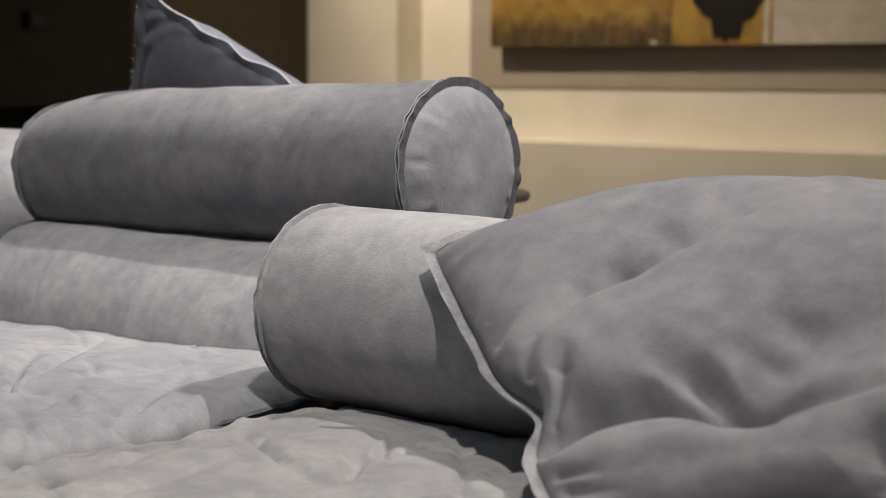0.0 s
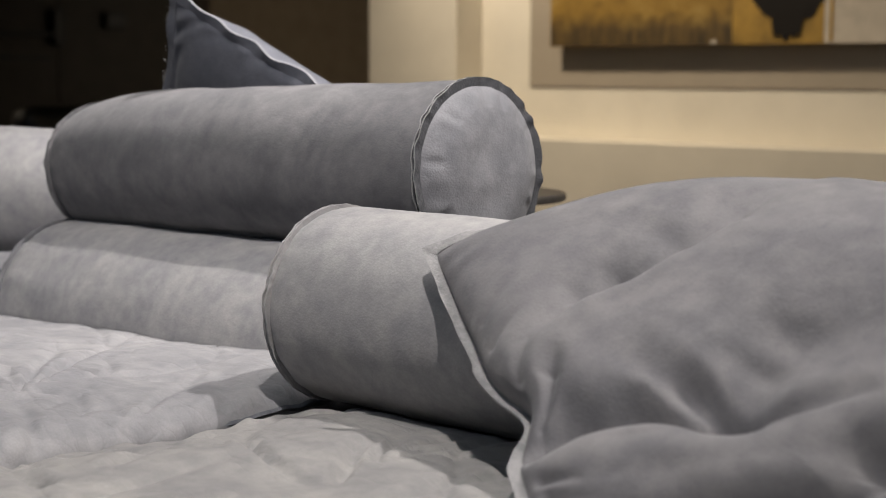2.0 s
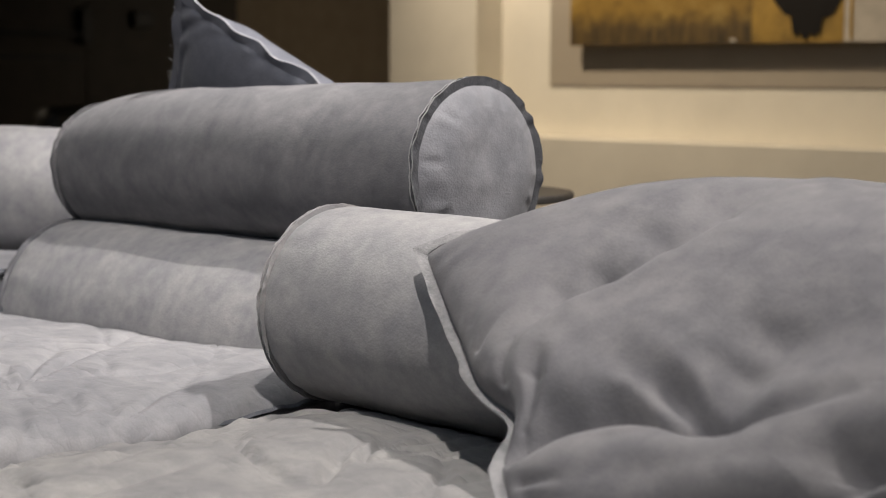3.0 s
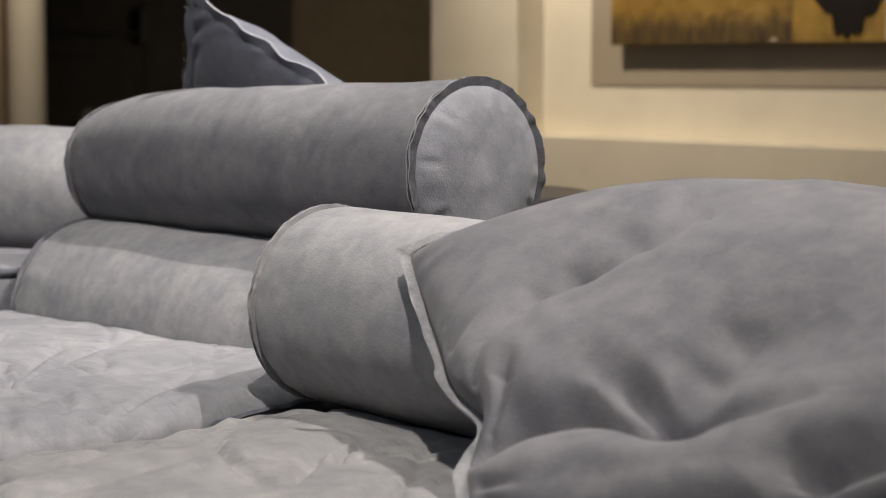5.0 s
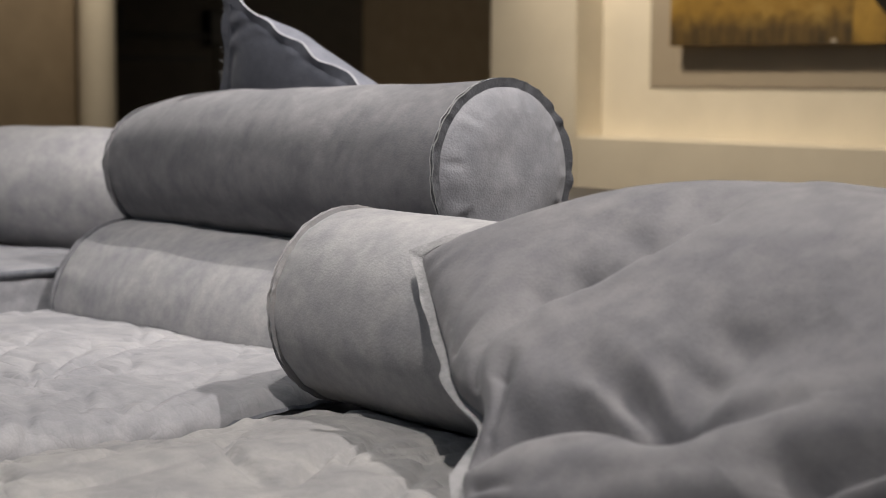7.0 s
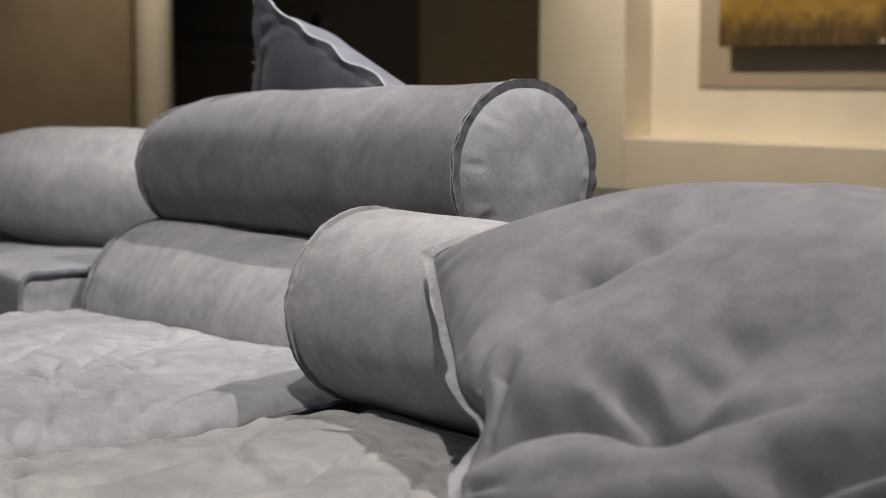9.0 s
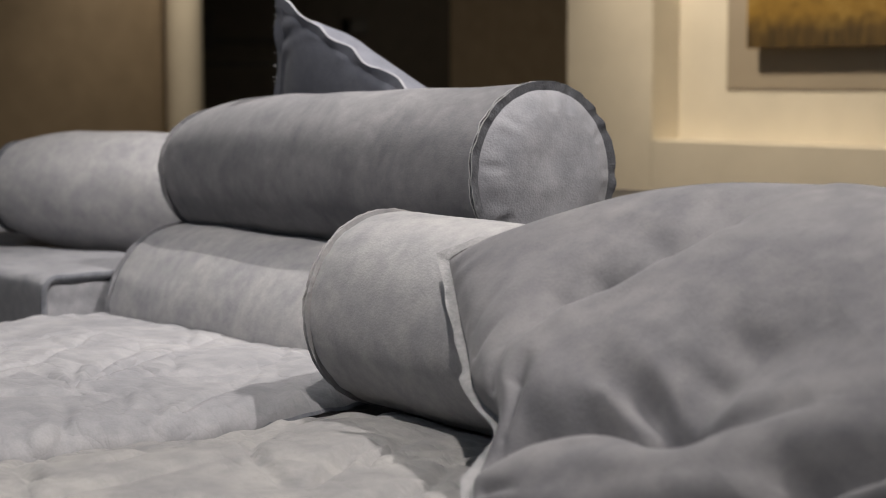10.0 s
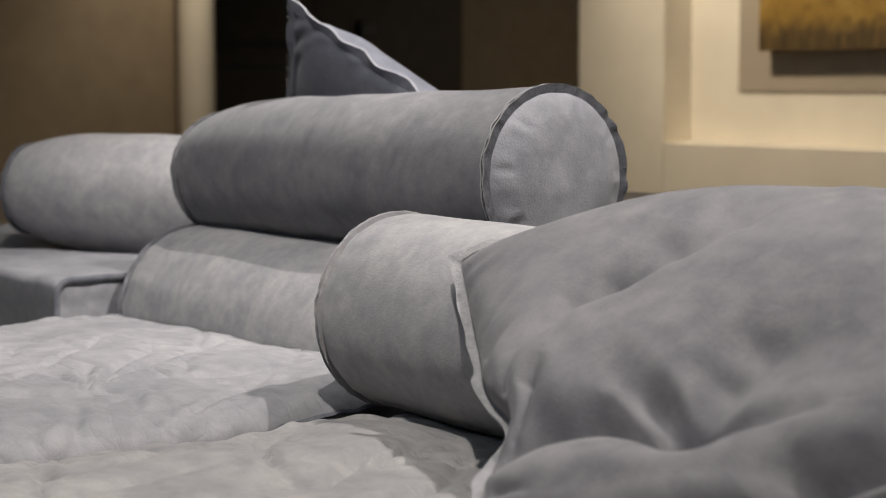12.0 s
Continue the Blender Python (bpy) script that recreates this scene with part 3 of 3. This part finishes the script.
def large_cushion():
    """A big soft cushion lying back over a bolster: its face slopes up from the seat, pinched and creased, its near side tucked in."""
    C0, CA = Vector((0.334, 0.004, 0.675)), Vector((0.79, -0.315, 0.468))
    CB, CAB = Vector((0.98, 0.46, 0.70)), Vector((1.56, 0.04, 0.53))
    nrm = Vector((0.0, -0.573, 0.819))
    base = Vector((0.9, -0.05, 0.47))
    p = thing("scatter_cushion", "large grey nubuck cushion lying back over a bolster, pinched and creased", "cushion", "scatter cushions", at=base)
    seed = 3.0
    # valleys across the face: from, to, width, depth at both ends, lipped or not (s runs across, t down the slope)
    valleys = [
        # the long fold that climbs over the top; its lower lip is the steeper
        (0.085, 0.455, 0.190, 0.347, 0.015, 0.006, 0.022, 1), (0.190, 0.347, 0.257, 0.315, 0.017, 0.022, 0.032, 1), (0.257, 0.315, 0.360, 0.260, 0.020, 0.032, 0.026, 1),
        (0.360, 0.260, 0.467, 0.197, 0.026, 0.026, 0.020, 1), (0.467, 0.197, 0.580, 0.115, 0.036, 0.020, 0.008, 1),
        # the pinch and the folds that run from it
        (0.293, 0.762, 0.268, 0.677, 0.034, 0.052, 0.038, 0), (0.268, 0.677, 0.225, 0.617, 0.040, 0.038, 0.014, 0), (0.225, 0.617, 0.160, 0.617, 0.040, 0.014, 0.002, 0),
        (0.293, 0.762, 0.370, 0.652, 0.042, 0.052, 0.036, 0), (0.370, 0.652, 0.430, 0.602, 0.052, 0.036, 0.028, 0), (0.430, 0.602, 0.570, 0.582, 0.062, 0.028, 0.006, 0),
        (0.030, 0.772, 0.107, 0.737, 0.026, 0.036, 0.050, 1), (0.107, 0.737, 0.180, 0.732, 0.026, 0.050, 0.054, 1), (0.180, 0.732, 0.293, 0.770, 0.024, 0.054, 0.052, 1),
        (0.293, 0.770, 0.353, 0.787, 0.020, 0.052, 0.026, 1), (0.353, 0.787, 0.480, 0.792, 0.024, 0.026, 0.004, 1),
        # the fold above the lower edge
        (0.360, 0.990, 0.437, 0.940, 0.018, 0.010, 0.050, 1), (0.437, 0.940, 0.600, 0.905, 0.020, 0.050, 0.056, 1),
        # gathers along the tucked side
        (0.040, 0.690, 0.087, 0.577, 0.013, 0.019, 0.013, 0), (0.087, 0.577, 0.125, 0.500, 0.014, 0.013, 0.002, 0), (0.030, 0.545, 0.090, 0.455, 0.010, 0.010, 0.006, 0),
        (0.028, 0.420, 0.110, 0.345, 0.010, 0.008, 0.001, 0), (0.030, 0.330, 0.110, 0.235, 0.010, 0.005, 0.0, 0), (0.028, 0.890, 0.085, 0.915, 0.009, 0.010, 0.0, 0), (0.028, 0.940, 0.10, 0.965, 0.010, 0.010, 0.0, 0),
    ]
    lb, la = (CB - C0).length, (CA - C0).length

    def edge_curve(d, w):
        d = min(1.0, max(0.0, d / w))
        return math.sqrt(max(0.0, 1 - (1 - d) ** 2))

    def ground(s, t):
        """The sheet through the four sewn sides, before filling."""
        q = C0 * ((1 - s) * (1 - t)) + CA * ((1 - s) * t) + CB * (s * (1 - t)) + CAB * (s * t)
        q -= nrm * (0.042 * math.sin(math.pi * t) ** 0.8 * math.exp(-s / 0.07))
        q.z += 0.085 * math.sin(math.pi * s) ** 0.8 * (1 - t) ** 3
        tuck = 1.25 * math.exp(-((t - 0.61) / 0.10) ** 2 - s / 0.07) + 0.12 * math.exp(-((t - 0.36) / 0.10) ** 2 - s / 0.05)
        return q + (CB - C0) * (0.038 * tuck)

    def crease(s, t):
        d = 0.0
        for s0, t0, s1, t1, width, d0, d1, lip in valleys:
            ex, ey = (s1 - s0) * lb, (t1 - t0) * la
            px, py = (s - s0) * lb, (t - t0) * la
            k = min(1.0, max(0.0, (px * ex + py * ey) / (ex * ex + ey * ey)))
            if lip:
                width *= 1.9 if ex * py < ey * px else 0.75
            r = math.hypot(px - k * ex, py - k * ey) / width
            if r < 3.5:
                d += ((d0 + (d1 - d0) * k) * math.exp(-(r ** 1.7))) ** 4
        return d ** 0.25

    def top(s, t):
        q = ground(s, t)
        slope, cap = 0.70 + 0.7 * q.y, 0.822 - 1.0 * max(0.0, q.y - 0.19) ** 2
        h = min(1.0, max(0.0, 0.5 + (cap - slope) / 0.1))
        goal = cap * (1 - h) + slope * h - 0.05 * h * (1 - h)
        full = edge_curve(s, 0.15) * edge_curve(1 - s, 0.3) * edge_curve(t, 0.12) * edge_curve(1 - t, 0.07)
        x, y = s * lb, t * la
        up = max(0.0, goal - q.z) / 1.22 * full
        up += 0.008 * math.exp(-((t - 0.87) / 0.05) ** 2) * full
        near = math.exp(-s / 0.035)
        up += (0.005 * wob(x, y, 0, 8, seed) + 0.0016 * wob(x, y, 1, 24, seed)) * full
        up += 0.0022 * near * (1 - math.exp(-s / 0.01)) * math.sin(t * 62 + 5 * wob(x, y, 2, 9, seed))
        up -= crease(s + 0.005 * wob(x, y, 5, 7, seed), t + 0.010 * wob(x, y, 6, 7, seed)) * min(1.0, full * 1.5)
        return tuple(q + nrm * up - base)

    def under(s, t):
        f = edge_curve(s, 0.2) * edge_curve(1 - s, 0.2) * edge_curve(t, 0.2) * edge_curve(1 - t, 0.2)
        return tuple(ground(s, t) - nrm * (0.03 * f) - base)

    # more rows near the tucked side, where the gathers are
    part("cover", mesh_of("cover", *joined(sheet(270, 250, lambda u, v: top(u ** 1.5, v), flip=True), sheet(40, 40, under)), M_PILLOW), p)

    prof = [(0, -1), (0.5, -1), (1, -1), (1, 1), (0.5, 1), (0, 1)]
    def rim(u, v):
        k, r = int(u * 4) % 4, (u * 4) % 1.0
        s, t = [(r, 0.0), (1.0, r), (1 - r, 1.0), (0.0, 1 - r)][k]
        down, across = (CA - C0).normalized(), (CB - C0).normalized()
        outs = [-down, across, down, -across]
        out = outs[k] + outs[(k + 1) % 4] * max(0, (r - 0.97) / 0.03) + outs[k - 1] * max(0, (0.03 - r) / 0.03)
        if k == 0:
            # along the top the edge lies back, away from the face
            out = out.lerp(-nrm, min(0.85, 5 * max(0.0, r - 0.06)))
        kk = prof[int(round(v * 6)) % 6]
        near = min(r, 1 - r)
        w = (0.003 * math.sin(u * 150 + 5 * wob(u, 0, 0, 9, seed)) + 0.006 * wob(u, 1, 0, 26, seed)) * min(1, near * 12)
        wide = 0.014 + 0.0025 * wob(u, 2, 0, 60, seed)
        return tuple(ground(s, t) + out * (-0.004 + kk[0] * (wide + 0.004)) + nrm * (kk[1] * 0.0028 + w * kk[0]) - base)
    part("seam_flange", rimmed("seam_flange", sheet(720, 6, rim, loop_u=True, loop_v=True), M_MID_EDGE, 6, 2, M_LIT_PALE), p, "raw-cut seam edge with a paler rim")
    return p


large_cushion()
small = pillow("small leather cushion propped behind a bolster, one corner up, its shade coloured in blue-grey", (-0.886, 0.50, 1.062), (-0.24, 0.12, -0.40), (0.45, 0.06, -0.212), 0.03, 0.17, M_BLUE, M_BLUE, 6.0, wide=0.018, wave=0.007, soft=0.3, raw=M_CAP)

def threads(parent, p0, p1, count, seed):
    """Loose fibres that stand out from a raw edge."""
    rnd = random.Random(seed)
    verts, faces = [], []
    for _ in range(count):
        p = Vector(p0).lerp(Vector(p1), rnd.random())
        d = Vector((-0.8, -0.4, rnd.uniform(-0.3, 0.9))).normalized() * rnd.uniform(0.004, 0.012)
        n = len(verts)
        w = Vector((0.0002, 0.0002, 0.0004))
        bend = p + d * 0.6 + Vector((0, 0, rnd.uniform(-0.003, 0.003)))
        verts += [p - w, p + w, bend - w, bend + w, p + d]
        faces += [(n, n + 1, n + 3, n + 2), (n + 2, n + 3, n + 4)]
    tagged(part("loose_threads", mesh_of("loose_threads", verts, faces, M_RAW, False), parent), "loose pale fibres on the raw edge", kind="stuff")


off = small.location
threads(small, Vector((-0.903, 0.50, 1.06)) - off, Vector((-1.03, 0.575, 0.86)) - off, 22, 5)

chair = thing("armchair", "black upholstered armchair standing far off in the dim hall", "armchair", at=(-6.55, 3.62, 0))
part("backrest", box_mesh("backrest", (-0.12, -0.05, 0.30), (0.12, 1.3, 0.735), M_BLACK, 0.1, 6), chair)
part("seat", box_mesh("seat", (0.10, -0.05, 0.12), (0.75, 1.3, 0.40), M_BLACK, 0.06, 4), chair)
part("base", box_mesh("base", (-0.1, 0.02, 0.0), (0.7, 1.2, 0.118), M_BLACK, 0.01), chair)

# behind the bolsters: the low back of the module and a dark table top
tagged(new("sofa_module", box_mesh("sofa_module", (-1.1, 0.68, 0.0), (0.45, 0.80, 0.625), M_BLUE, 0.03, 4)), "low grey leather module standing behind the bolsters", "sofa module", "modules of the sofa")
table = thing("side_table", "small round dark table behind the sofa", "table", at=(-0.80, 1.20, 0))
def disc(r, z0, z1, n=48):
    ring = [(math.cos(2 * math.pi * i / n), math.sin(2 * math.pi * i / n)) for i in range(n)]
    sec = [(0.0, z0), (r - 0.004, z0), (r, z0 + 0.004), (r, z1 - 0.004), (r - 0.004, z1), (0.0, z1)]
    return sheet(n, 5, lambda u, v: (ring[int(round(u * n)) % n][0] * sec[int(round(v * 5))][0], ring[int(round(u * n)) % n][1] * sec[int(round(v * 5))][0], sec[int(round(v * 5))][1]), loop_u=True)
part("tabletop", mesh_of("tabletop", *disc(0.27, 0.628, 0.646), M_PLINTH, False), table)
part("stem", mesh_of("stem", *disc(0.025, 0.02, 0.627), M_BLACK, False), table)
part("foot", mesh_of("foot", *disc(0.2, 0.0, 0.019), M_BLACK, False), table)
